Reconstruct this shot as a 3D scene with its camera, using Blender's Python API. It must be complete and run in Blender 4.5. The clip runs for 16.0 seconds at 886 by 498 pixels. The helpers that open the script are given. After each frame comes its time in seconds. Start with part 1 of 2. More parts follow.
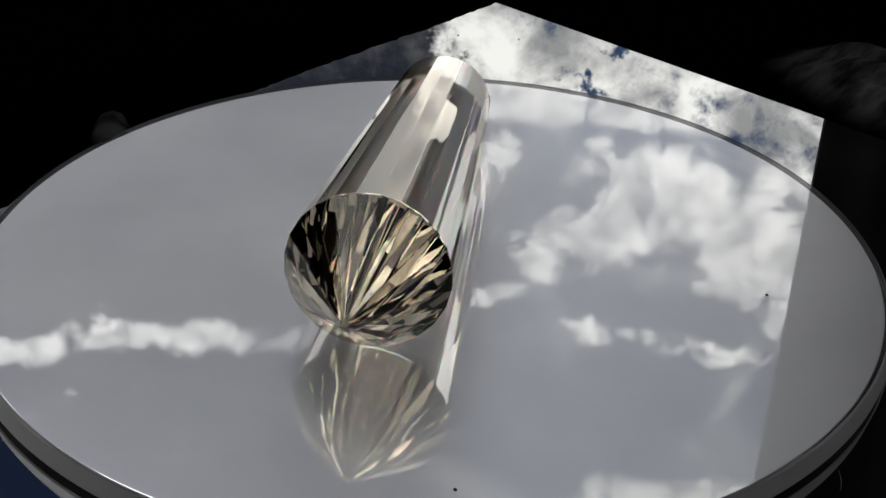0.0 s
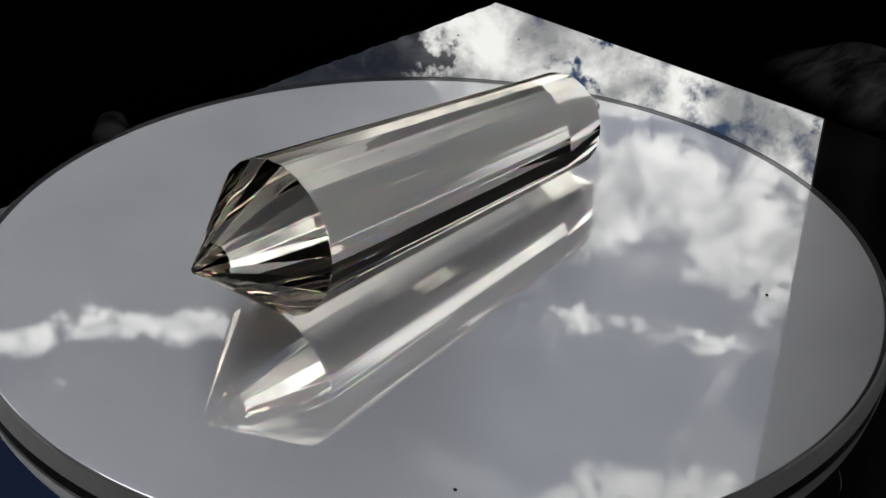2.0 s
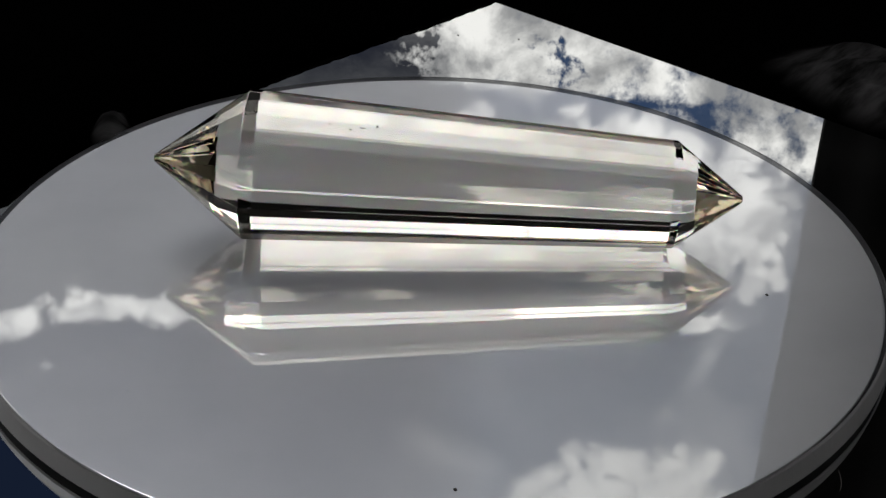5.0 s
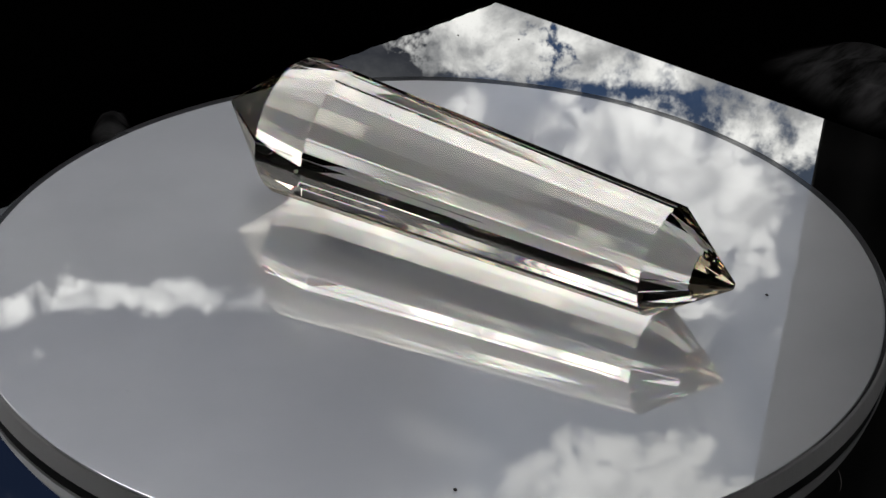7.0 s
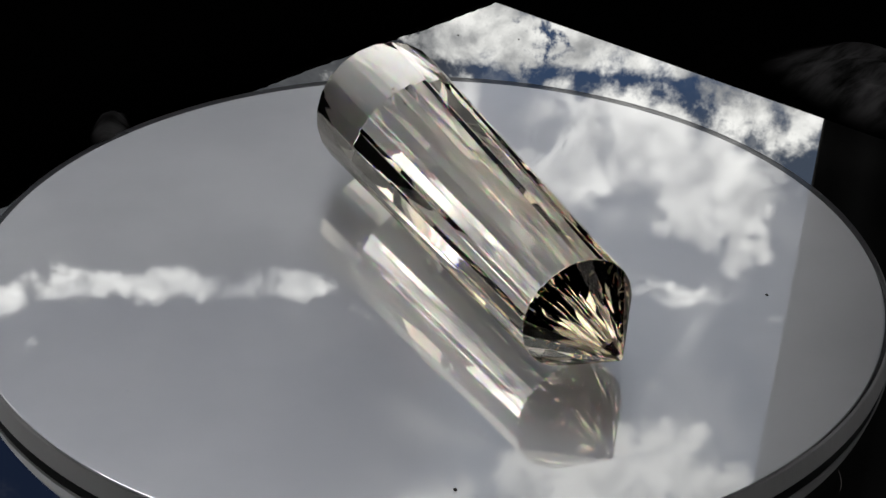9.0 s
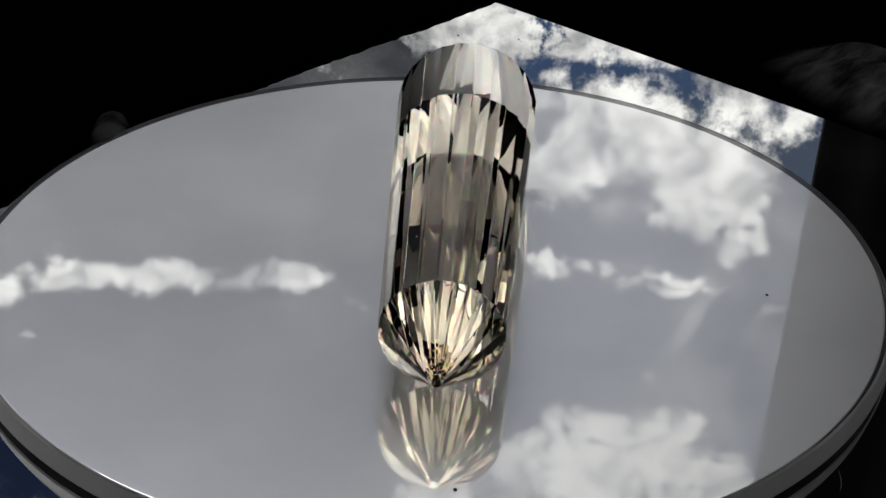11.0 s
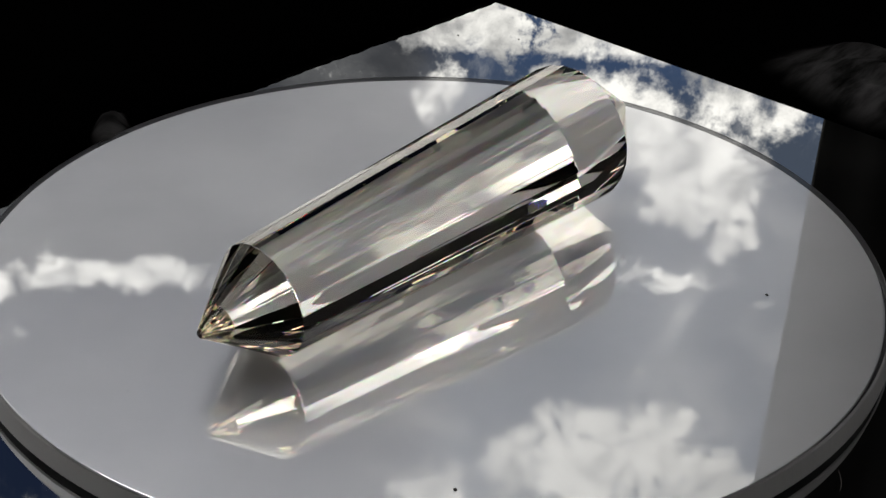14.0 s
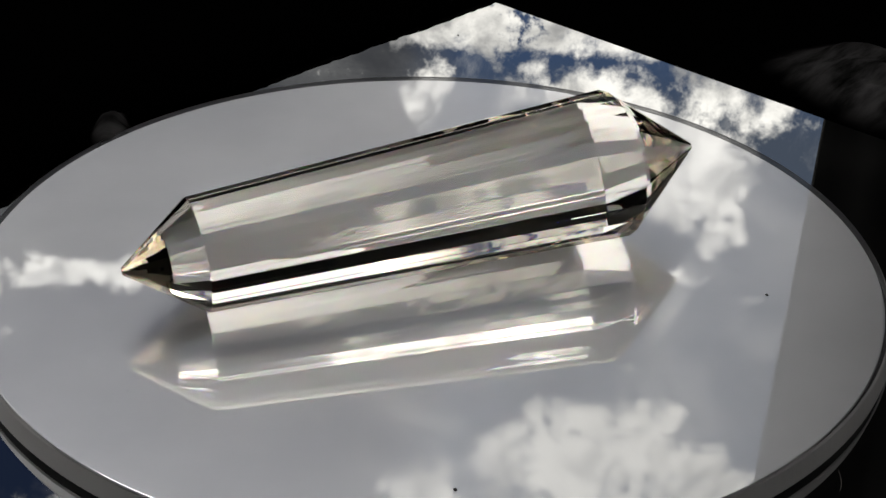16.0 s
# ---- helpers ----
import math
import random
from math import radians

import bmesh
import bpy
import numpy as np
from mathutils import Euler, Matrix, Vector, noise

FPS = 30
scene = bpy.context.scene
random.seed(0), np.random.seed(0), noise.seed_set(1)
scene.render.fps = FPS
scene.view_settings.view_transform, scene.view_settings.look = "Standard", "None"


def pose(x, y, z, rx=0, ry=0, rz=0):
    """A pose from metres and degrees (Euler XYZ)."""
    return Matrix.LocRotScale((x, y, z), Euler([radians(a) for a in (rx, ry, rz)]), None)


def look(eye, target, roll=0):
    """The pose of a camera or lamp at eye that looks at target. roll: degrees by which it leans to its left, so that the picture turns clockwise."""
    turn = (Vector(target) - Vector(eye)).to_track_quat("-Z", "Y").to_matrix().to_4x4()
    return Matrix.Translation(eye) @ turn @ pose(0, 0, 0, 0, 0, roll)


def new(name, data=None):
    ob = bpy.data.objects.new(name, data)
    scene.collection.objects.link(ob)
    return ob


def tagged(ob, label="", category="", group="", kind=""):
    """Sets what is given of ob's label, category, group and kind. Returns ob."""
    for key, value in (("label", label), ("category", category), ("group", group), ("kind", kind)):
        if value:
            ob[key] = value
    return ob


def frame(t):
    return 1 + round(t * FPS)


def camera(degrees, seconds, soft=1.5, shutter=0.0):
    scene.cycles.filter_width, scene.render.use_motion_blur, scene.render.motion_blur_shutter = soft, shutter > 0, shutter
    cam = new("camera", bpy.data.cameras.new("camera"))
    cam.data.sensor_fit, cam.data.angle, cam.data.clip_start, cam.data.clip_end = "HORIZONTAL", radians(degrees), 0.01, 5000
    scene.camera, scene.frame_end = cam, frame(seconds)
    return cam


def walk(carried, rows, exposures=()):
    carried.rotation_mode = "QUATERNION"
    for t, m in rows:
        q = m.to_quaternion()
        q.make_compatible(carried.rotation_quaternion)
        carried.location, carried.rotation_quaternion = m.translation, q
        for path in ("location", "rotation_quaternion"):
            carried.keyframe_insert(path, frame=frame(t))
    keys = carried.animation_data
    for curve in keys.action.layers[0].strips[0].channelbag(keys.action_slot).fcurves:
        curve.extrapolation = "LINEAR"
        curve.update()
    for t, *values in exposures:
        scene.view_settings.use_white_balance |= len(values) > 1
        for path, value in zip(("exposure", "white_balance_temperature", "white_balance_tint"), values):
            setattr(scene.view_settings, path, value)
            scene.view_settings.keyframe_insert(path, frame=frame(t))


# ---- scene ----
# ---- camera: still, on a stand before the turntable ----
TOP = 0.7575                      # height of the disc's mirror face
EYE = Vector((0.0, -0.21064, TOP + 0.11838))
WAY = Vector((0.00888, 0.87154, -0.49024))
cam = camera(34.27, 16.0)
walk(cam, [(0.0, look(EYE, EYE + WAY, 1.33)), (16.0, look(EYE, EYE + WAY, 1.33))],
     exposures=[(0.0, 0.04, 6500, 10), (4.2, -0.01, 6500, 10), (8.0, 0.06, 6500, 10), (12.0, 0.23, 6580, 10), (16.0, 0.27, 6750, 10)])

# ---- world ----
world = bpy.data.worlds.new("world")
scene.world = world
world.use_nodes = True
wt = world.node_tree
sky = wt.nodes.new("ShaderNodeTexSky")
sky.sky_type, sky.sun_disc = "NISHITA", False
sky.sun_elevation, sky.sun_rotation = radians(40), radians(-50)
wt.nodes["Background"].inputs["Strength"].default_value = 0.06
wt.links.new(sky.outputs[0], wt.nodes["Background"].inputs["Color"])


# ---- node helpers ----
class Net:
    """Short hand for building a node material."""

    def __init__(self, name):
        self.mat = bpy.data.materials.new(name)
        self.mat.use_nodes = True
        self.tree = self.mat.node_tree
        self.tree.nodes.clear()
        self.out = self.tree.nodes.new("ShaderNodeOutputMaterial")

    def put(self, socket, value):
        if isinstance(value, bpy.types.NodeSocket):
            self.tree.links.new(value, socket)
        elif socket.type == "RGBA" and len(value) == 3:
            socket.default_value = (*value, 1)
        else:
            socket.default_value = value

    def node(self, kind, out=0, **inputs):
        n = self.tree.nodes.new(kind)
        for key, value in inputs.items():
            self.put(n.inputs[key.replace("_", " ")], value)
        return n.outputs[out]

    def math(self, op, a, b=0.0, c=0.0, clamp=False):
        n = self.tree.nodes.new("ShaderNodeMath")
        n.operation, n.use_clamp = op, clamp
        for i, v in enumerate((a, b, c)):
            self.put(n.inputs[i], v)
        return n.outputs[0]

    def vec(self, x, y, z=0.0):
        n = self.tree.nodes.new("ShaderNodeCombineXYZ")
        for i, v in enumerate((x, y, z)):
            self.put(n.inputs[i], v)
        return n.outputs[0]

    def noise(self, vector, scale, detail=6.0, rough=0.55, out=0, warp=0.0):
        return self.node("ShaderNodeTexNoise", out, Vector=vector, Scale=scale, Detail=detail, Roughness=rough, Distortion=warp)

    def ramp(self, fac, lo, hi, a=0.0, b=1.0, smooth=True):
        n = self.tree.nodes.new("ShaderNodeMapRange")
        n.interpolation_type = "SMOOTHSTEP" if smooth else "LINEAR"
        for i, v in enumerate((fac, lo, hi, a, b)):
            self.put(n.inputs[i], v)
        return n.outputs[0]

    def mix(self, fac, a, b):
        n = self.tree.nodes.new("ShaderNodeMix")
        n.data_type = "RGBA"
        self.put(n.inputs[0], fac), self.put(n.inputs[6], a), self.put(n.inputs[7], b)
        return n.outputs[2]

    def shade(self, fac, a, b):
        n = self.tree.nodes.new("ShaderNodeMixShader")
        self.put(n.inputs[0], fac), self.put(n.inputs[1], a), self.put(n.inputs[2], b)
        return n.outputs[0]

    def add(self, a, b):
        n = self.tree.nodes.new("ShaderNodeAddShader")
        self.put(n.inputs[0], a), self.put(n.inputs[1], b)
        return n.outputs[0]

    def bump(self, height, strength, distance):
        return self.node("ShaderNodeBump", Height=height, Strength=strength, Distance=distance)

    def coords(self, which="Object"):
        return self.tree.nodes.new("ShaderNodeTexCoord").outputs[which]

    def end(self, shader):
        self.put(self.out.inputs["Surface"], shader)
        return self.mat


# ---- materials ----
def sky_material():
    """A broken sky of cumulus with blue gaps, in degrees of azimuth and elevation on the dome."""
    n = Net("cloudy_sky")
    s = n.tree.nodes.new("ShaderNodeSeparateXYZ")
    norm = n.tree.nodes.new("ShaderNodeVectorMath")
    norm.operation = "NORMALIZE"
    n.put(norm.inputs[0], n.coords())
    n.put(s.inputs[0], norm.outputs[0])
    az = n.math("MULTIPLY", n.math("ARCTAN2", s.outputs[0], s.outputs[1]), 57.2958)
    el = n.math("MULTIPLY", n.math("ARCSINE", s.outputs[2]), 57.2958)
    # noise runs on the dome itself, so that it has no seam; it wrinkles the outlines of the banks
    p = norm.outputs[0]
    big = n.noise(p, 9.0, 7.0, 0.62, warp=0.25)
    fine = n.noise(p, 42.0, 6.0, 0.58, warp=0.08)
    wob = n.noise(p, 16.0, 5.0, 0.6, out=1)
    w = n.tree.nodes.new("ShaderNodeSeparateXYZ")
    n.put(w.inputs[0], wob)
    u = n.math("ADD", az, n.math("MULTIPLY", n.math("SUBTRACT", w.outputs[0], 0.5), 3.2))
    v = n.math("ADD", el, n.math("MULTIPLY", n.math("SUBTRACT", w.outputs[1], 0.5), 1.5))

    def bank(a, e, ra, re, turn=0.0, weight=1.0, soft=1.0):
        """A cloud bank round (a, e) with half axes ra and re: 1 at its heart, 0 at its rim and beyond."""
        c, t = math.cos(radians(turn)), math.sin(radians(turn))
        du, dv = n.math("SUBTRACT", u, a), n.math("SUBTRACT", v, e)
        x = n.math("MULTIPLY_ADD", du, c / ra, n.math("MULTIPLY", dv, t / ra))
        y = n.math("MULTIPLY_ADD", dv, c / re, n.math("MULTIPLY", du, -t / re))
        d = n.math("SQRT", n.math("ADD", n.math("MULTIPLY", x, x), n.math("MULTIPLY", y, y)))
        return n.ramp(d, 0.25 * soft, 1.35, weight, 0.0)

    # general cover away from the banks
    cover = n.ramp(big, 0.40, 0.58)
    high = n.ramp(el, 42.5, 48.0)
    low = n.math("MULTIPLY", n.ramp(v, 24.9, 23.7), n.ramp(u, -0.8, 0.8))
    away = n.ramp(n.math("ABSOLUTE", az), 26.0, 36.0)
    dens = n.math("MULTIPLY", cover, n.math("MAXIMUM", high, away))
    dens = n.math("MAXIMUM", dens, n.math("MULTIPLY", low, n.ramp(n.noise(p, 15.0, 6.0, 0.6), 0.34, 0.48)))
    for args in (*RIDGE, *GREAT_BANK, *LOW_CUMULUS):
        dens = n.math("MAXIMUM", dens, bank(*args))
    mid = n.noise(p, 17.0, 8.0, 0.60, warp=0.12)
    ragged = n.math("ADD", mid, n.math("MULTIPLY", n.math("SUBTRACT", dens, 0.5), 0.72))
    ragged = n.math("ADD", ragged, n.math("MULTIPLY", n.math("SUBTRACT", fine, 0.5), 1.45))
    ragged = n.math("ADD", ragged, n.math("MULTIPLY", n.math("SUBTRACT", n.noise(p, 120.0, 4.0, 0.6), 0.5), 0.70))
    alpha = n.ramp(ragged, 0.35, 0.88)
    # thin shreds between the banks
    shreds = n.math("MULTIPLY", n.ramp(n.noise(p, 11.0, 7.0, 0.65, warp=0.6), 0.45, 0.75), n.ramp(az, -2.0, 4.0, 0.10, 0.42))
    alpha = n.math("MAXIMUM", alpha, shreds)
    # clear sky behind: deep blue low down, greyer higher; a grey veil on one side, thicker above the ridge of cloud
    blue = n.mix(n.ramp(el, 23.5, 27.0), (0.035, 0.066, 0.140), (0.060, 0.078, 0.112))
    veil = n.mix(n.ramp(v, 31.4, 33.0), (0.050, 0.053, 0.060), (0.009, 0.015, 0.034))
    veil = n.mix(n.math("MULTIPLY", n.ramp(el, 33.0, 31.0), n.ramp(mid, 0.35, 0.75, 0.0, 0.40)), veil, (0.22, 0.225, 0.23))
    veil = n.mix(n.ramp(el, 24.4, 22.6), veil, (0.020, 0.023, 0.034))
    back = n.mix(n.ramp(u, 4.5, 1.0), blue, veil)
    # thin white overcast high up and all round
    thin = n.math("MAXIMUM", n.math("MAXIMUM", n.ramp(el, 41.5, 50.0), n.ramp(el, 19.4, 17.5)), n.math("MULTIPLY", away, n.ramp(el, 5.0, 30.0)))
    back = n.mix(thin, back, (0.40, 0.41, 0.43))
    lit = n.mix(n.ramp(n.noise(p, 20.0, 6.0, 0.58, warp=0.3), 0.34, 0.64), (0.37, 0.373, 0.375), (1.16, 1.145, 1.10))
    lit = n.mix(n.ramp(el, 33.5, 37.5), lit, n.mix(0.50, lit, (0.16, 0.16, 0.155)))
    colour = n.mix(alpha, back, lit)
    # thin cloud before the sun makes the high sky far brighter
    d = n.tree.nodes.new("ShaderNodeVectorMath")
    d.operation = "DOT_PRODUCT"
    n.put(d.inputs[0], p)
    d.inputs[1].default_value = (math.sin(radians(SUN_AZ)) * math.cos(radians(SUN_EL)), math.cos(radians(SUN_AZ)) * math.cos(radians(SUN_EL)), math.sin(radians(SUN_EL)))
    near = n.ramp(d.outputs["Value"], math.cos(radians(50)), math.cos(radians(8)))
    bright = n.math("MULTIPLY_ADD", n.math("MULTIPLY", near, n.ramp(el, 41.0, 46.0)), HIGH_SKY, 1.0)
    # the haze along the horizon is brighter than the sky over it
    bright = n.math("MULTIPLY_ADD", n.ramp(el, 19.2, 16.8), 3.0, bright)
    glow = n.node("ShaderNodeEmission", Color=colour, Strength=bright)
    return n.end(glow)


HIGH_SKY, SUN_AZ, SUN_EL = 3.1, -65.0, 60.0
# cloud banks: azimuth, elevation, half widths, turn, weight
RIDGE = [
    (-18.5, 32.3, 4.0, 0.80, 0, 0.92),
    (-14.2, 32.2, 3.8, 0.85, 2, 0.92),
    (-9.6, 32.5, 4.2, 0.85, 3, 0.92),
    (-5.2, 32.9, 3.6, 0.80, -3, 0.9),
]
GREAT_BANK = [
    (11.2, 26.6, 5.6, 2.7, 8, 1),
    (13.8, 29.2, 3.1, 1.8, 18, 1),
    (8.3, 28.2, 3.0, 1.8, -12, 0.95),
    (5.0, 29.4, 2.6, 1.3, -25, 0.75),
    (3.4, 30.8, 1.9, 0.6, -20, 0.85),
    (2.6, 25.8, 1.2, 2.0, 0, 0.75),
    (14.6, 24.2, 3.0, 1.2, 0, 0.9),
    (17.0, 25.2, 4.0, 1.8, 0, 1),
    (15.6, 28.4, 2.6, 2.6, 0, 1),
    (16.4, 30.6, 1.8, 1.2, 0, 0.9),
    (8.0, 32.2, 2.4, 0.60, 0, 0.55),
    (13.4, 32.4, 3.4, 0.70, 0, 0.6),
]
LOW_CUMULUS = [
    (11.8, 38.4, 3.6, 1.1, 0, 0.95),
    (14.8, 38.2, 2.8, 1.1, 0, 0.8),
    (9.5, 40.4, 6.2, 2.2, 0, 1),
    (15.0, 40.4, 6.5, 2.2, 0, 1),
    (3.2, 41.8, 3.2, 1.2, 0, 0.8),
    (-18.5, 41.0, 4.5, 1.1, 0, 0.7),
]


def mirror_material():
    """Front-silvered mirror glass with a little dust."""
    n = Net("mirror_glass")
    p = n.coords()
    dust = n.ramp(n.noise(p, 900.0, 3.0, 0.6), 0.66, 0.74, 0.0, 0.25)
    film = n.ramp(n.noise(p, 30.0, 4.0, 0.6), 0.4, 0.8, 0.0, 0.012)
    clean = n.node("ShaderNodeBsdfGlossy", Color=(0.76, 0.77, 0.77), Roughness=0.0)
    dull = n.node("ShaderNodeBsdfDiffuse", Color=(0.25, 0.24, 0.23))
    return n.end(n.shade(n.math("ADD", n.math("MULTIPLY", dust, 0.05), film), clean, dull))


def disc_material():
    """Mirror under a milky film: a clear image with a pale haze over it."""
    n = Net("hazy_mirror")
    p = n.coords()
    film = n.ramp(n.noise(p, 25.0, 4.0, 0.55), 0.3, 0.75, 0.47, 0.53)
    clear = n.node("ShaderNodeBsdfGlossy", Color=(0.96, 0.97, 0.97), Roughness=0.008)
    misty = n.node("ShaderNodeBsdfGlossy", Color=(0.94, 0.945, 0.975), Roughness=0.37)
    chalk = n.node("ShaderNodeBsdfDiffuse", Color=(0.86, 0.855, 0.86))
    return n.end(n.shade(film, clear, n.shade(0.12, misty, chalk)))


def rim_material(name, dark, pale, rough):
    """Glass edge, ground or polished, grey."""
    n = Net(name)
    p = n.coords()
    g = n.noise(p, 700.0, 3.0, 0.6)
    tone = n.mix(n.noise(p, 60.0, 3.0, 0.5), dark, pale)
    b = n.node("ShaderNodeBsdfPrincipled", Base_Color=tone, Roughness=rough, Normal=n.bump(g, 0.2, 0.0002))
    return n.end(b)


def glass_rim_material():
    """Clear glass with a thin grey bloom on it: what lies behind shows through."""
    n = Net("clear_glass_rim")
    p = n.coords()
    through_it = n.node("ShaderNodeBsdfTransparent", Color=(0.90, 0.91, 0.91))
    bloom = n.node("ShaderNodeBsdfDiffuse", Color=(0.30, 0.30, 0.33))
    gloss = n.node("ShaderNodeBsdfGlossy", Color=(1, 1, 1), Roughness=0.04)
    body = n.shade(n.ramp(n.noise(p, 120.0, 4.0, 0.6), 0.3, 0.7, 0.05, 0.09), through_it, bloom)
    return n.end(n.shade(n.node("ShaderNodeFresnel", IOR=1.5), body, gloss))


def ground_wall_material():
    """The turntable's ground glass side: grey, a little light passing through."""
    n = Net("ground_glass_wall")
    p = n.coords()
    tone = n.mix(n.noise(p, 60.0, 3.0, 0.5), (0.30, 0.29, 0.288), (0.38, 0.368, 0.366))
    solid = n.node("ShaderNodeBsdfPrincipled", Base_Color=tone, Roughness=0.45, Normal=n.bump(n.noise(p, 700.0, 3.0, 0.6), 0.2, 0.0002))
    through_it = n.node("ShaderNodeBsdfTransparent", Color=(0.85, 0.86, 0.87))
    return n.end(n.shade(0.85, through_it, solid))


def crystal_material():
    """Pale smoky quartz: three refractions a little apart give its colour fringes."""
    n = Net("smoky_quartz")
    p = n.coords()
    # fine polishing lines along the stone
    q = n.tree.nodes.new("ShaderNodeMapping")
    n.put(q.inputs["Vector"], p)
    q.inputs["Scale"].default_value = (1.0, 1.0, 0.015)
    lines = n.math("ADD", n.noise(q.outputs[0], 300.0, 1.0, 0.5), n.math("MULTIPLY", n.noise(q.outputs[0], 110.0, 1.0, 0.5), 1.6))
    b = n.bump(lines, 0.05, 0.0006)
    clear = n.node("ShaderNodeBsdfRefraction", Color=(0.845, 0.825, 0.79), Roughness=0.0, IOR=1.546, Normal=b)
    parts = None
    for col, ior in (((0.845, 0.0, 0.0), 1.540), ((0.0, 0.825, 0.0), 1.546), ((0.0, 0.0, 0.79), 1.553)):
        r = n.node("ShaderNodeBsdfRefraction", Color=col, Roughness=0.0, IOR=ior, Normal=b)
        parts = r if parts is None else n.add(parts, r)
    parts = n.shade(0.07, clear, parts)
    gloss = n.node("ShaderNodeBsdfGlossy", Color=(0.90, 0.855, 0.775), Roughness=0.0, Normal=b)
    fac = n.node("ShaderNodeFresnel", IOR=1.546)
    return n.end(n.shade(fac, parts, gloss))


def cloth_material(name, tone, weave):
    n = Net(name)
    p = n.coords()
    thread = n.noise(p, weave, 3.0, 0.6)
    col = n.mix(n.noise(p, 12.0, 4.0, 0.6), tone, tuple(c * 1.8 for c in tone))
    b = n.node("ShaderNodeBsdfPrincipled", Base_Color=col, Roughness=0.95, Normal=n.bump(thread, 0.4, 0.0006))
    b.node.inputs["Specular IOR Level"].default_value = 0.0
    b.node.inputs["Sheen Weight"].default_value = 0.0
    return n.end(b)


def plain_material(name, tone, rough=0.8, scale=20.0):
    n = Net(name)
    p = n.coords()
    col = n.mix(n.noise(p, scale, 5.0, 0.6), tone, tuple(c * 1.5 for c in tone))
    return n.end(n.node("ShaderNodeBsdfPrincipled", Base_Color=col, Roughness=rough, Normal=n.bump(n.noise(p, scale * 30), 0.15, 0.001)))


SKY = sky_material()
MIRROR = mirror_material()
DISC = disc_material()
EDGE = rim_material("ground_edge", (0.20, 0.193, 0.19), (0.27, 0.262, 0.26), 0.4)
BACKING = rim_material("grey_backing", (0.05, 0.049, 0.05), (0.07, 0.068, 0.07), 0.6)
GLASS_RIM = glass_rim_material()
GLASS_WALL = ground_wall_material()
QUARTZ = crystal_material()
CLOTH = cloth_material("black_velvet", (0.0003, 0.0003, 0.0003), 2500.0)
CURTAIN = cloth_material("dark_curtain", (0.022, 0.0215, 0.021), 900.0)
WALL = plain_material("dark_wall_paint", (0.015, 0.015, 0.015))
FLOOR = plain_material("dark_floor", (0.03, 0.028, 0.026), 0.6)
GROUND = plain_material("dark_ground", (0.03, 0.035, 0.025), 0.95, 0.5)
SPECK = plain_material("dark_dust", (0.02, 0.018, 0.016), 0.9, 400.0)


def heap_material():
    """Black cloth; faint light on its folds is painted as a paler, streaky middle."""
    n = Net("black_cloth_lit_middle")
    p = n.coords()
    r = n.node("ShaderNodeVectorMath", 1, Vector=n.coords("Generated"))
    r.node.operation = "DISTANCE"
    r.node.inputs[1].default_value = (0.5, 0.5, 0.6)
    streak = n.tree.nodes.new("ShaderNodeMapping")
    n.put(streak.inputs["Vector"], p)
    streak.inputs["Scale"].default_value = (1.0, 3.5, 1.0)
    faint_light = n.math("MULTIPLY", n.ramp(r.node.outputs["Value"], 0.60, 0.15), n.ramp(n.noise(streak.outputs[0], 45.0, 5.0, 0.6), 0.3, 0.75))
    col = n.mix(faint_light, (0.0003, 0.0003, 0.0003), (0.05, 0.048, 0.048))
    b = n.node("ShaderNodeBsdfPrincipled", Base_Color=col, Roughness=0.95)
    b.node.inputs["Specular IOR Level"].default_value = 0.0
    return n.end(b)


HEAP = heap_material()
FIBRE = plain_material("pale_fibre", (0.16, 0.15, 0.145), 0.8, 400.0)


# ---- mesh helpers ----
def part(name, bm, material, parent=None, label="", smooth=False):
    me = bpy.data.meshes.new(name)
    bm.to_mesh(me)
    bm.free()
    me.materials.append(material)
    for f in me.polygons:
        f.use_smooth = smooth
    ob = new(name, me)
    if parent is not None:
        ob.parent = parent
    if label:
        ob["label"] = label
    return ob


def box(x0, x1, y0, y1, z0, z1, bevel=0.0):
    bm = bmesh.new()
    bmesh.ops.create_cube(bm, size=1.0)
    for v in bm.verts:
        v.co = ((x0 + x1) / 2 + v.co.x * (x1 - x0), (y0 + y1) / 2 + v.co.y * (y1 - y0), (z0 + z1) / 2 + v.co.z * (z1 - z0))
    if bevel:
        bmesh.ops.bevel(bm, geom=bm.edges[:], offset=bevel, segments=2, affect="EDGES")
    return bm


def lathe(profile, steps, cap=True):
    """A surface of revolution round z; profile: (radius, z) from bottom to top."""
    bm = bmesh.new()
    rings = []
    for r, z in profile:
        rings.append([bm.verts.new((r * math.cos(2 * math.pi * i / steps), r * math.sin(2 * math.pi * i / steps), z)) for i in range(steps)])
    for lo, hi in zip(rings, rings[1:]):
        for i in range(steps):
            j = (i + 1) % steps
            bm.faces.new((lo[i], lo[j], hi[j], hi[i]))
    if cap:
        bm.faces.new(rings[-1])
        bm.faces.new(rings[0][::-1])
    return bm


# ---- sky and setting ----
def build_sky():
    bm = bmesh.new()
    bmesh.ops.create_uvsphere(bm, u_segments=64, v_segments=32, radius=300.0)
    bmesh.ops.delete(bm, geom=[v for v in bm.verts if v.co.z < -60], context="VERTS")
    bmesh.ops.reverse_faces(bm, faces=bm.faces[:])
    ob = part("sky_backdrop", bm, SKY, smooth=True)
    ob.location = EYE
    return tagged(ob, "broken cumulus sky with blue gaps and grey veil", "sky", kind="structure")


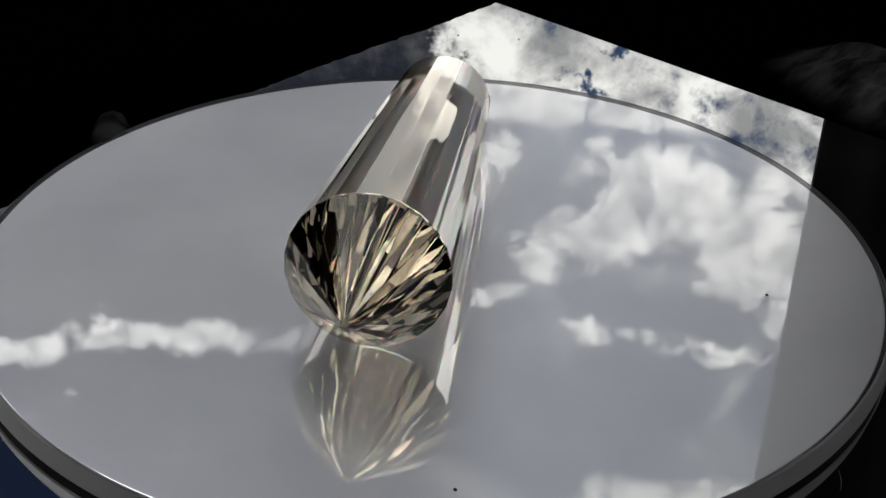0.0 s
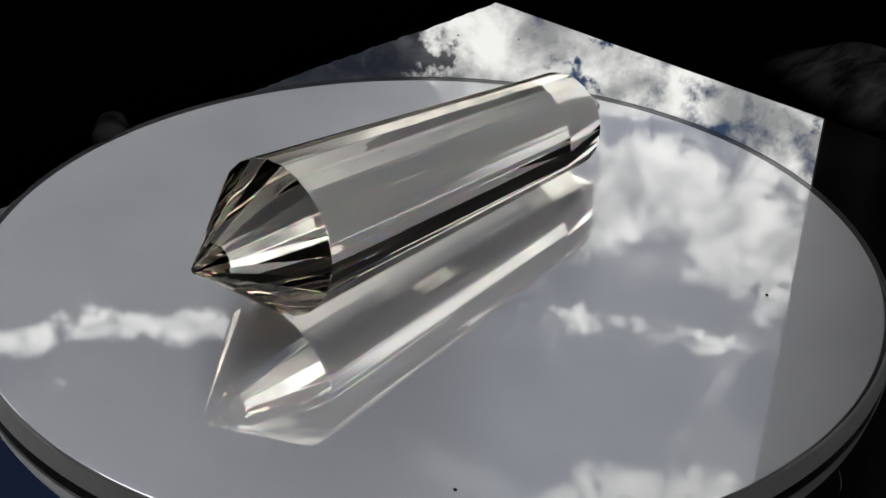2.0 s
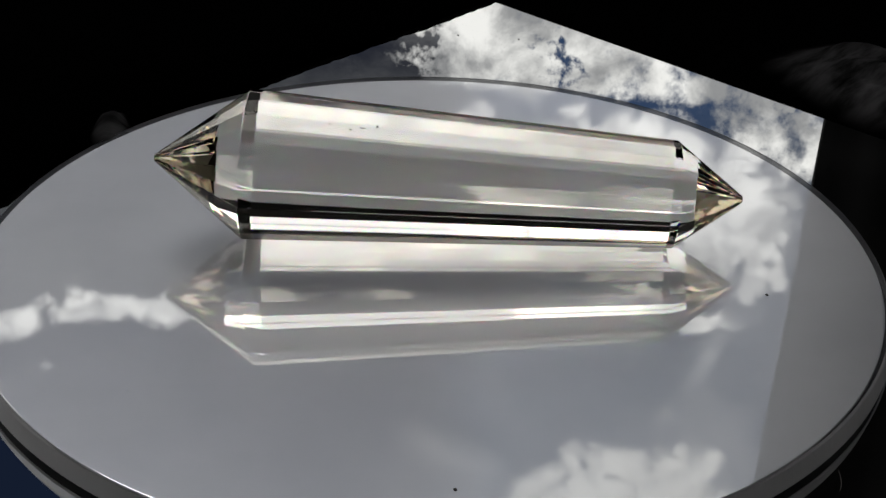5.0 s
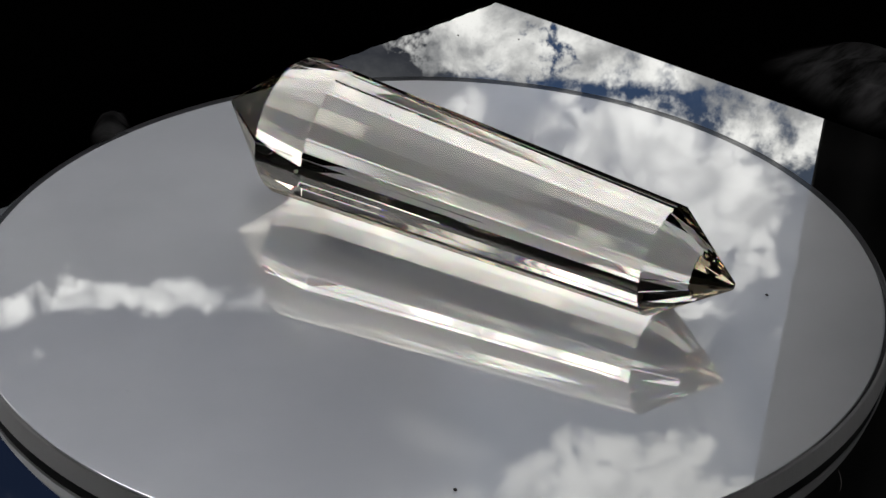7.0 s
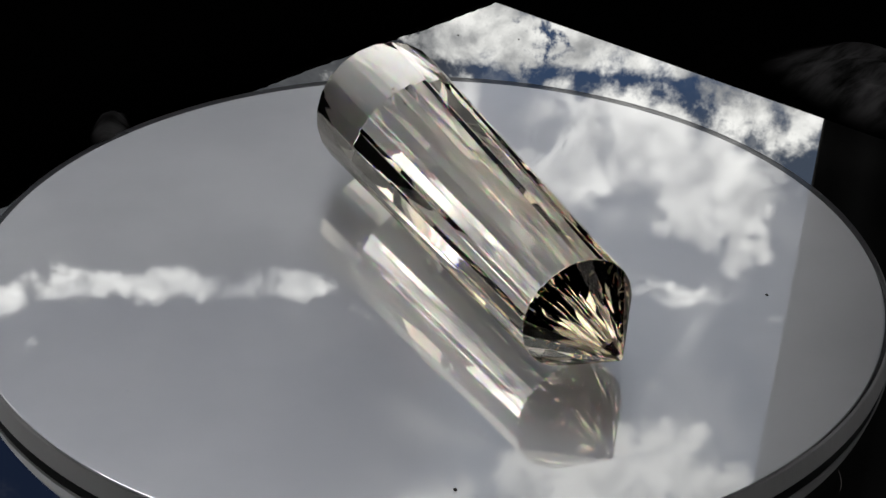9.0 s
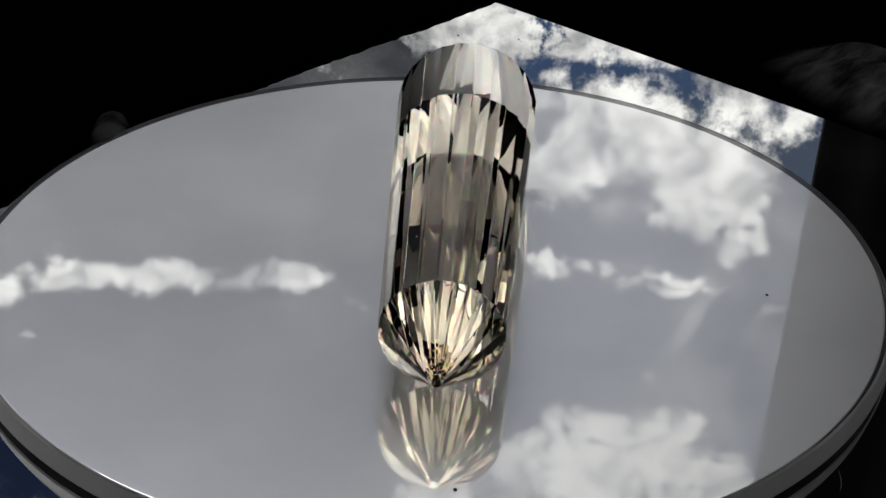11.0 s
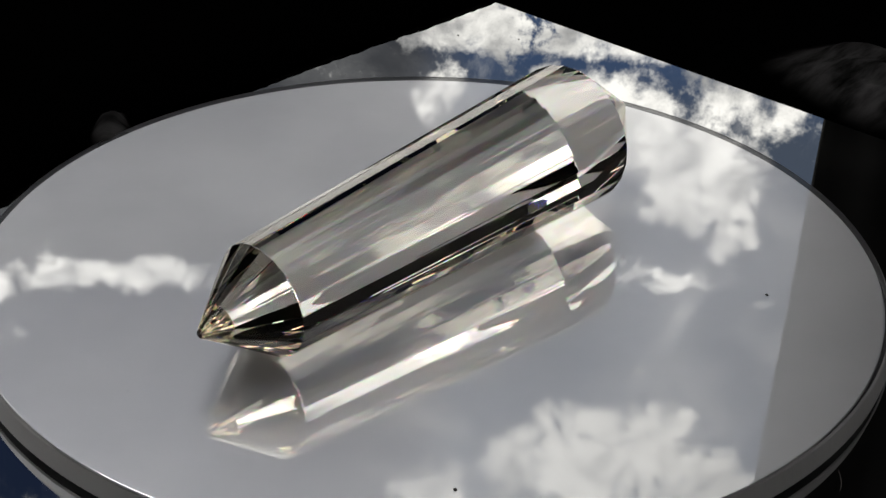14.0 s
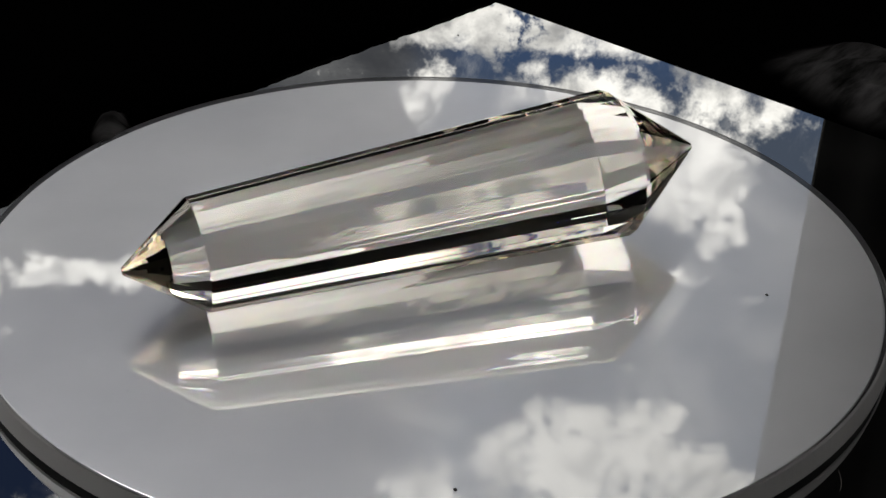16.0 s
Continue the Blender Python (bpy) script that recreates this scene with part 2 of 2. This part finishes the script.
def build_setting():
    bm = bmesh.new()
    bmesh.ops.create_circle(bm, cap_ends=True, segments=64, radius=290.0)
    tagged(part("ground", bm, GROUND), "dark open ground reaching the horizon", "ground", kind="structure").location = (0, 0, -0.25)
    tagged(part("floor", box(-2.6, 2.6, -2.4, 0.75, -0.2, 0.0), FLOOR), "dark wooden floor of the unlit room", "floor", kind="structure")
    # walls and ceiling are out of view, added to keep sky light off the disc
    tagged(part("wall_south", box(-2.6, 2.6, -2.5, -2.4, -0.2, 3.4), WALL), "unseen dark wall added to block sky light", "wall", kind="structure")
    tagged(part("wall_east", box(2.6, 2.7, -2.5, 0.85, -0.2, 3.4), WALL), "unseen dark wall added to block sky light", "wall", kind="structure")
    tagged(part("wall_west", box(-2.7, -2.6, -2.5, 0.85, -0.2, 3.4), WALL), "unseen dark wall added to block sky light", "wall", kind="structure")
    tagged(part("ceiling", box(-2.7, 2.7, -2.5, -0.90, 3.4, 3.5), WALL), "unseen dark ceiling added to block sky light", "ceiling", kind="structure")
    # also unseen: its height sets how much low sky reaches the crystal
    tagged(part("wall_north", box(-2.6, 2.6, 0.75, 0.85, -0.2, 0.905), WALL), "unseen dark low wall added to block the lowest sky", "wall", kind="structure")


def build_curtain(x0, x1, lean):
    """A heavy curtain that closes one side of the opening; soft upright folds."""
    bm = bmesh.new()
    y, z0, z1 = 0.665, 0.02, 3.35
    n, h = 240, 10
    rows = []
    for k in range(h + 1):
        z = z0 + (z1 - z0) * k / h
        row = []
        for i in range(n + 1):
            s = i / n
            x = x0 + (x1 - x0) * s
            fold = 0.018 * math.sin(x * 62 + 1.2 * math.sin(x * 17)) + 0.008 * math.sin(x * 141 + 0.4 * k)
            row.append(bm.verts.new((x - lean * (z - 1.25), y + fold * min(1.0, s * 30), z)))
        rows.append(row)
    for a, b in zip(rows, rows[1:]):
        for i in range(n):
            bm.faces.new((a[i], a[i + 1], b[i + 1], b[i]))
    ob = part("curtain", bm, CURTAIN, smooth=True)
    mod = ob.modifiers.new("thickness", "SOLIDIFY")
    mod.thickness = 0.004
    return tagged(ob, "dark heavy curtain hanging in soft upright folds", "curtain", "pair of curtains")


# ---- the table and what lies on it ----
def build_table():
    top = part("table", box(-0.55, 0.55, -0.40, 0.55, 0.715, 0.7490, 0.003), plain_material("black_board", (0.012, 0.012, 0.012), 0.7))
    for x, y in ((-0.5, -0.35), (0.5, -0.35), (-0.5, 0.5), (0.5, 0.5)):
        part("leg", box(x - 0.025, x + 0.025, y - 0.025, y + 0.025, 0.0, 0.716), top.data.materials[0], top)
    return tagged(top, "black table under a black velvet cloth", "table")


def build_cloth():
    """Velvet over the table, gently rumpled."""
    bm = bmesh.new()
    nx, ny = 130, 115
    grid = []
    for j in range(ny + 1):
        row = []
        for i in range(nx + 1):
            x, y = -0.54 + 1.08 * i / nx, -0.39 + 0.93 * j / ny
            q = Vector((x * 9, y * 9, 0.3))
            lift = max(0.0, noise.noise(q) * 0.6 + noise.noise(q * 2.7) * 0.35)
            d = max(0.0, max(abs(x - 0.05) - 0.28, y - 0.27))
            row.append(bm.verts.new((x, y, 0.7496 + min(1.0, d * 12) * 0.02 * lift)))
        grid.append(row)
    for a, b in zip(grid, grid[1:]):
        for i in range(nx):
            bm.faces.new((a[i], a[i + 1], b[i + 1], b[i]))
    ob = part("velvet_cloth", bm, CLOTH, smooth=True)
    return tagged(ob, "black velvet cloth spread over the table", "cloth")


MIRROR_Z = 0.7529


def build_mirror():
    """Square mirror plate turned about 45 degrees, its far edge ground straight."""
    bm = box(-0.10, 0.26, -0.40, 0.0, 0.7497 - MIRROR_Z, 0.0, 0.0004)
    ob = part("mirror_plate", bm, MIRROR)
    ob.matrix_basis = pose(0.0150, 0.1360, MIRROR_Z, 0, 0, -45.4)
    return tagged(ob, "square mirror plate lying on black velvet under the turntable", "mirror")


def build_cloth_flap():
    """The fold of velvet that laps over one side of the mirror, with a frayed edge."""
    edge = [(0.0491, 0.1828), (0.0151, 0.1379), (0.0086, 0.1304), (0.0016, 0.1228), (-0.0032, 0.1175), (-0.0092, 0.1116), (-0.0168, 0.1035), (-0.0253, 0.0947), (-0.0334, 0.0853), (-0.04, 0.0774), (-0.0501, 0.0692), (-0.0641, 0.0522), (-0.0735, 0.0353), (-0.0788, 0.0223), (-0.0851, 0.0002), (-0.1401, -0.0598)]
    rnd = random.Random(5)
    line = []
    for (xa, ya), (xb, yb) in zip(edge, edge[1:]):
        k = max(2, int(math.hypot(xb - xa, yb - ya) / 0.0016))
        for i in range(k):
            s = i / k
            line.append((xa + (xb - xa) * s + rnd.uniform(-1, 1) * 0.0004, ya + (yb - ya) * s + rnd.uniform(-1, 1) * 0.0004))
    bm = bmesh.new()
    rows = []
    for x, y in line:
        row = []
        for k in range(9):
            d = k / 8 * 0.22
            px, py = x - 0.72 * d, y + 0.69 * d
            z = MIRROR_Z + 0.0007 + 0.004 * (1 - math.exp(-d * 9)) * (1 + 0.8 * noise.noise(Vector((px * 22, py * 22, 0))))
            row.append(bm.verts.new((px, py, z)))
        rows.append(row)
    for a, b in zip(rows, rows[1:]):
        for k in range(8):
            bm.faces.new((a[k], b[k], b[k + 1], a[k + 1]))
    ob = part("velvet_fold", bm, CLOTH, smooth=True)
    mod = ob.modifiers.new("thickness", "SOLIDIFY")
    mod.thickness, mod.offset = 0.0007, -1
    return tagged(ob, "fold of black velvet with a frayed edge over the mirror", "cloth")


DISC_R, GLASS_R = 0.0739, 0.07513


def ring(r0, r1, z, steps, cx=0.0, cy=0.0):
    """A flat ring between a circle of radius r0 round (cx, cy) and one of radius r1 round the origin."""
    bm = bmesh.new()
    inner, outer = [], []
    for i in range(steps):
        a = 2 * math.pi * i / steps
        inner.append(bm.verts.new((cx + r0 * math.cos(a), cy + r0 * math.sin(a), z)))
        outer.append(bm.verts.new((r1 * math.cos(a), r1 * math.sin(a), z)))
    for i in range(steps):
        j = (i + 1) % steps
        bm.faces.new((inner[i], outer[i], outer[j], inner[j]))
    return bm


def build_disc():
    """A glass turntable with a round sheet of mirror on it, a little off its middle."""
    disc = new("turntable")
    disc.location = (0.00003, 0.00042, TOP)
    face = part("mirror_face", lathe([(DISC_R, -0.0004), (DISC_R, -0.00006), (DISC_R - 0.00012, 0.0)], 256, True), DISC, disc, "hazy silver mirror face")
    face.location = (-0.0001, -0.0016, 0)
    back = part("backing", lathe([(DISC_R - 0.0009, -0.0010), (DISC_R - 0.0006, -0.00045)], 256, True), BACKING, disc, "dark grey backing of the mirror face")
    back.location = (0.0, -0.0003, 0)
    part("glass_rim", ring(0.068, GLASS_R, -0.00042, 256, -0.0001, -0.0016), GLASS_RIM, disc, "clear glass rim outside the mirror face")
    part("edge", lathe([(GLASS_R + 0.0007, -0.0037), (GLASS_R + 0.0009, -0.0034), (GLASS_R + 0.0002, -0.0007), (GLASS_R - 0.0001, -0.0003)], 256, False), GLASS_WALL, disc, "grey ground glass edge")
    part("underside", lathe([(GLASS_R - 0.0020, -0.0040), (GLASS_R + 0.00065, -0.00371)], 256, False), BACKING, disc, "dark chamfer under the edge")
    part("hub", lathe([(0.030, MIRROR_Z - TOP), (0.030, -0.0011)], 64), EDGE, disc)
    return tagged(disc, "round hazy mirror on a glass turntable with grey edge", "turntable")


# ---- the crystal ----
TIP_A = Vector((-0.015673, -0.044570, 0.013349))
TIP_B = Vector((0.008605, 0.052313, 0.008431))


def build_crystal():
    """Double-terminated quartz cut to twenty-four sides, thicker at one end, lying on one of its faces."""
    pivot = new("quartz_crystal")
    axis = (TIP_B - TIP_A)
    length = axis.length
    sides = 24
    ha, hb = 0.163 * length, 0.877 * length          # where the two points begin
    ra = (TIP_A.z + (TIP_B.z - TIP_A.z) * 0.163) / math.cos(math.pi / sides) * 0.997
    rb = (TIP_A.z + (TIP_B.z - TIP_A.z) * 0.877) / math.cos(math.pi / sides) * 0.997
    rnd = random.Random(3)
    bm = bmesh.new()
    ga, gb = [], []
    for i in range(sides):
        a = 2 * math.pi * (i + 0.5) / sides
        ga.append(bm.verts.new((ra * math.cos(a), ra * math.sin(a), ha)))
        gb.append(bm.verts.new((rb * math.cos(a), rb * math.sin(a), hb)))
    ta, tb = bm.verts.new((0, 0, 0)), bm.verts.new((0, 0, length))
    for i in range(sides):
        j = (i + 1) % sides
        bm.faces.new((ga[i], ga[j], gb[j], gb[i]))
        bm.faces.new((ga[j], ga[i], ta))
        bm.faces.new((gb[i], gb[j], tb))
    bmesh.ops.recalc_face_normals(bm, faces=bm.faces[:])
    bmesh.ops.bevel(bm, geom=bm.edges[:], offset=0.00008, segments=1, affect="EDGES")
    # axis of the mesh (its z) along the stone, a flat face (its x) turned down
    z = axis.normalized()
    x = (Vector((0, 0, -1)) + z * z.z).normalized()
    y = z.cross(x)
    m = Matrix((x, y, z)).transposed().to_4x4()
    m.translation = TIP_A + Vector((0, 0, 0.00006))
    stone = part("stone", bm, QUARTZ, pivot, "clear pale smoky quartz with many polished sides")
    stone.matrix_basis = m
    # dark flecks just under the surface on one flank: place along the stone, turn round it, length
    side = Vector((0.875, -0.485, 0.0))
    rise = side.cross(z) if side.cross(z).z > 0 else z.cross(side)
    for along, turn, long in ((0.363, 69, 0.00050), (0.345, 66, 0.00026), (0.385, 72, 0.00022), (0.41, 64, 0.00018), (0.31, 70, 0.00020), (0.52, 60, 0.00016)):
        mid = TIP_A.lerp(TIP_B, along)
        q = mid + (rise * math.sin(radians(turn)) + side * math.cos(radians(turn))) * mid.z * 0.92
        sm = bmesh.new()
        bmesh.ops.create_icosphere(sm, subdivisions=1, radius=1.0)
        for v in sm.verts:
            c = v.co * (1 + 0.3 * rnd.uniform(-1, 1))
            v.co = q + (z * c.x * long + side * c.y * 0.00014 + rise * c.z * 0.00010)
        part("inclusion", sm, SPECK, pivot, "tiny dark inclusion")
    return tagged(pivot, "double-pointed many-sided smoky quartz crystal lying on the turntable", "crystal")


def build_heap(x, y, z, rx, ry, h, turn, seed):
    """A crumpled bit of dark cloth lying on the velvet."""
    bm = bmesh.new()
    n, rings = 56, 18
    mid = bm.verts.new((0, 0, h * 0.8))
    prev = None
    for k in range(1, rings + 1):
        r = k / rings
        ring = []
        for i in range(n):
            a = 2 * math.pi * i / n
            wav = 1 + 0.22 * noise.noise(Vector((math.cos(a) * 1.3, math.sin(a) * 1.3, seed)))
            px, py = rx * r * wav * math.cos(a), ry * r * wav * math.sin(a)
            crease = noise.noise(Vector((px * 70, py * 190, seed + 3.0))) * 0.35 + noise.noise(Vector((px * 160, py * 60, seed))) * 0.2
            ring.append(bm.verts.new((px, py, max(0.0, h * (1 - r * r) * (0.85 + crease)))))
        for i in range(n):
            j = (i + 1) % n
            if prev is None:
                bm.faces.new((mid, ring[i], ring[j]))
            else:
                bm.faces.new((prev[i], ring[i], ring[j], prev[j]))
        prev = ring
    ob = part("crumpled_cloth", bm, HEAP, smooth=True)
    ob.matrix_basis = pose(x, y, z, 0, 0, turn)
    return tagged(ob, "crumpled black cloth lying beside the mirror in shade", "cloth")


def build_fibre(x, y, z, length, turn):
    bm = bmesh.new()
    pts = [Vector((0.0002 * math.sin(k * 0.7), length * k / 6, 0.00005)) for k in range(7)]
    rings = []
    for q in pts:
        rings.append([bm.verts.new(q + Vector((math.cos(a), 0, math.sin(a))) * 0.00002) for a in (0, 1.57, 3.14, 4.71)])
    for a, b in zip(rings, rings[1:]):
        for i in range(4):
            bm.faces.new((a[i], a[(i + 1) % 4], b[(i + 1) % 4], b[i]))
    ob = part("fibre", bm, FIBRE)
    ob.matrix_basis = pose(x, y, z, 0, 0, turn)
    return tagged(ob, "short pale fibre of lint on the mirror glass", "lint")


def build_dust():
    """Specks on the disc and on the mirror."""
    for x, y, z, r in ((0.0541, -0.0134, TOP, 0.00027), (0.0038, -0.0638, TOP, 0.00028), (-0.0426, -0.0429, TOP, 0.00008),
                       (0.0057, 0.1116, MIRROR_Z, 0.00022), (0.0200, 0.1097, MIRROR_Z, 0.0002)):
        bm = bmesh.new()
        bmesh.ops.create_icosphere(bm, subdivisions=2, radius=r)
        for v in bm.verts:
            v.co *= 1 + 0.35 * noise.noise(v.co * 4000)
            v.co.z *= 0.5
        ob = part("dust_speck", bm, SPECK)
        ob.location = (x, y, z + r * 0.35)
        tagged(ob, "tiny dark speck of dust on mirror glass", "dust", "specks of dust")


sky_dome = build_sky()
build_setting()
build_curtain(0.256, 2.55, 0.026)
# this second curtain is unseen, added to limit the sky light from the left
build_curtain(-1.30, -2.55, 0.0)
build_table()
build_cloth()
build_mirror()
build_cloth_flap()
build_disc()
crystal = build_crystal()
build_dust()
build_heap(0.109, 0.083, 0.7497, 0.030, 0.044, 0.008, 45, 1.0)
build_heap(-0.0633, 0.0472, 0.7545, 0.0045, 0.011, 0.005, 8, 4.0)
build_fibre(0.0561, -0.0569, MIRROR_Z, 0.0046, -14)


def motions():
    turns = [(0.0, 5.18), (0.7, -6.76), (1.5, -19.68), (2.5, -35.77), (3.5, -52.54), (4.2, -63.97), (6.3, -98.33), (7.0, -109.6), (8.0, -124.9),
             (9.0, -140.34), (11.3, -173.67), (12.5, -189.97), (13.5, -202.67), (14.5, -214.8), (15.2, -223.57), (16.0, -233.27)]
    walk(crystal, [(t, pose(0, 0, TOP, 0, 0, a)) for t, a in turns])
    # the clouds drift away and to one side
    drift = [(0.0, 0.0, 0.0), (1.5, -0.33, 0.35), (3.5, -0.80, 0.80), (6.3, -1.55, 1.40), (8.0, -1.95, 1.65), (9.0, -2.20, 1.80), (11.3, -2.58, 2.0), (12.5, -2.65, 2.15), (14.5, -2.72, 2.5), (16.0, -2.80, 2.9)]
    walk(sky_dome, [(t, pose(*EYE, e, 0, a)) for t, e, a in drift])


motions()
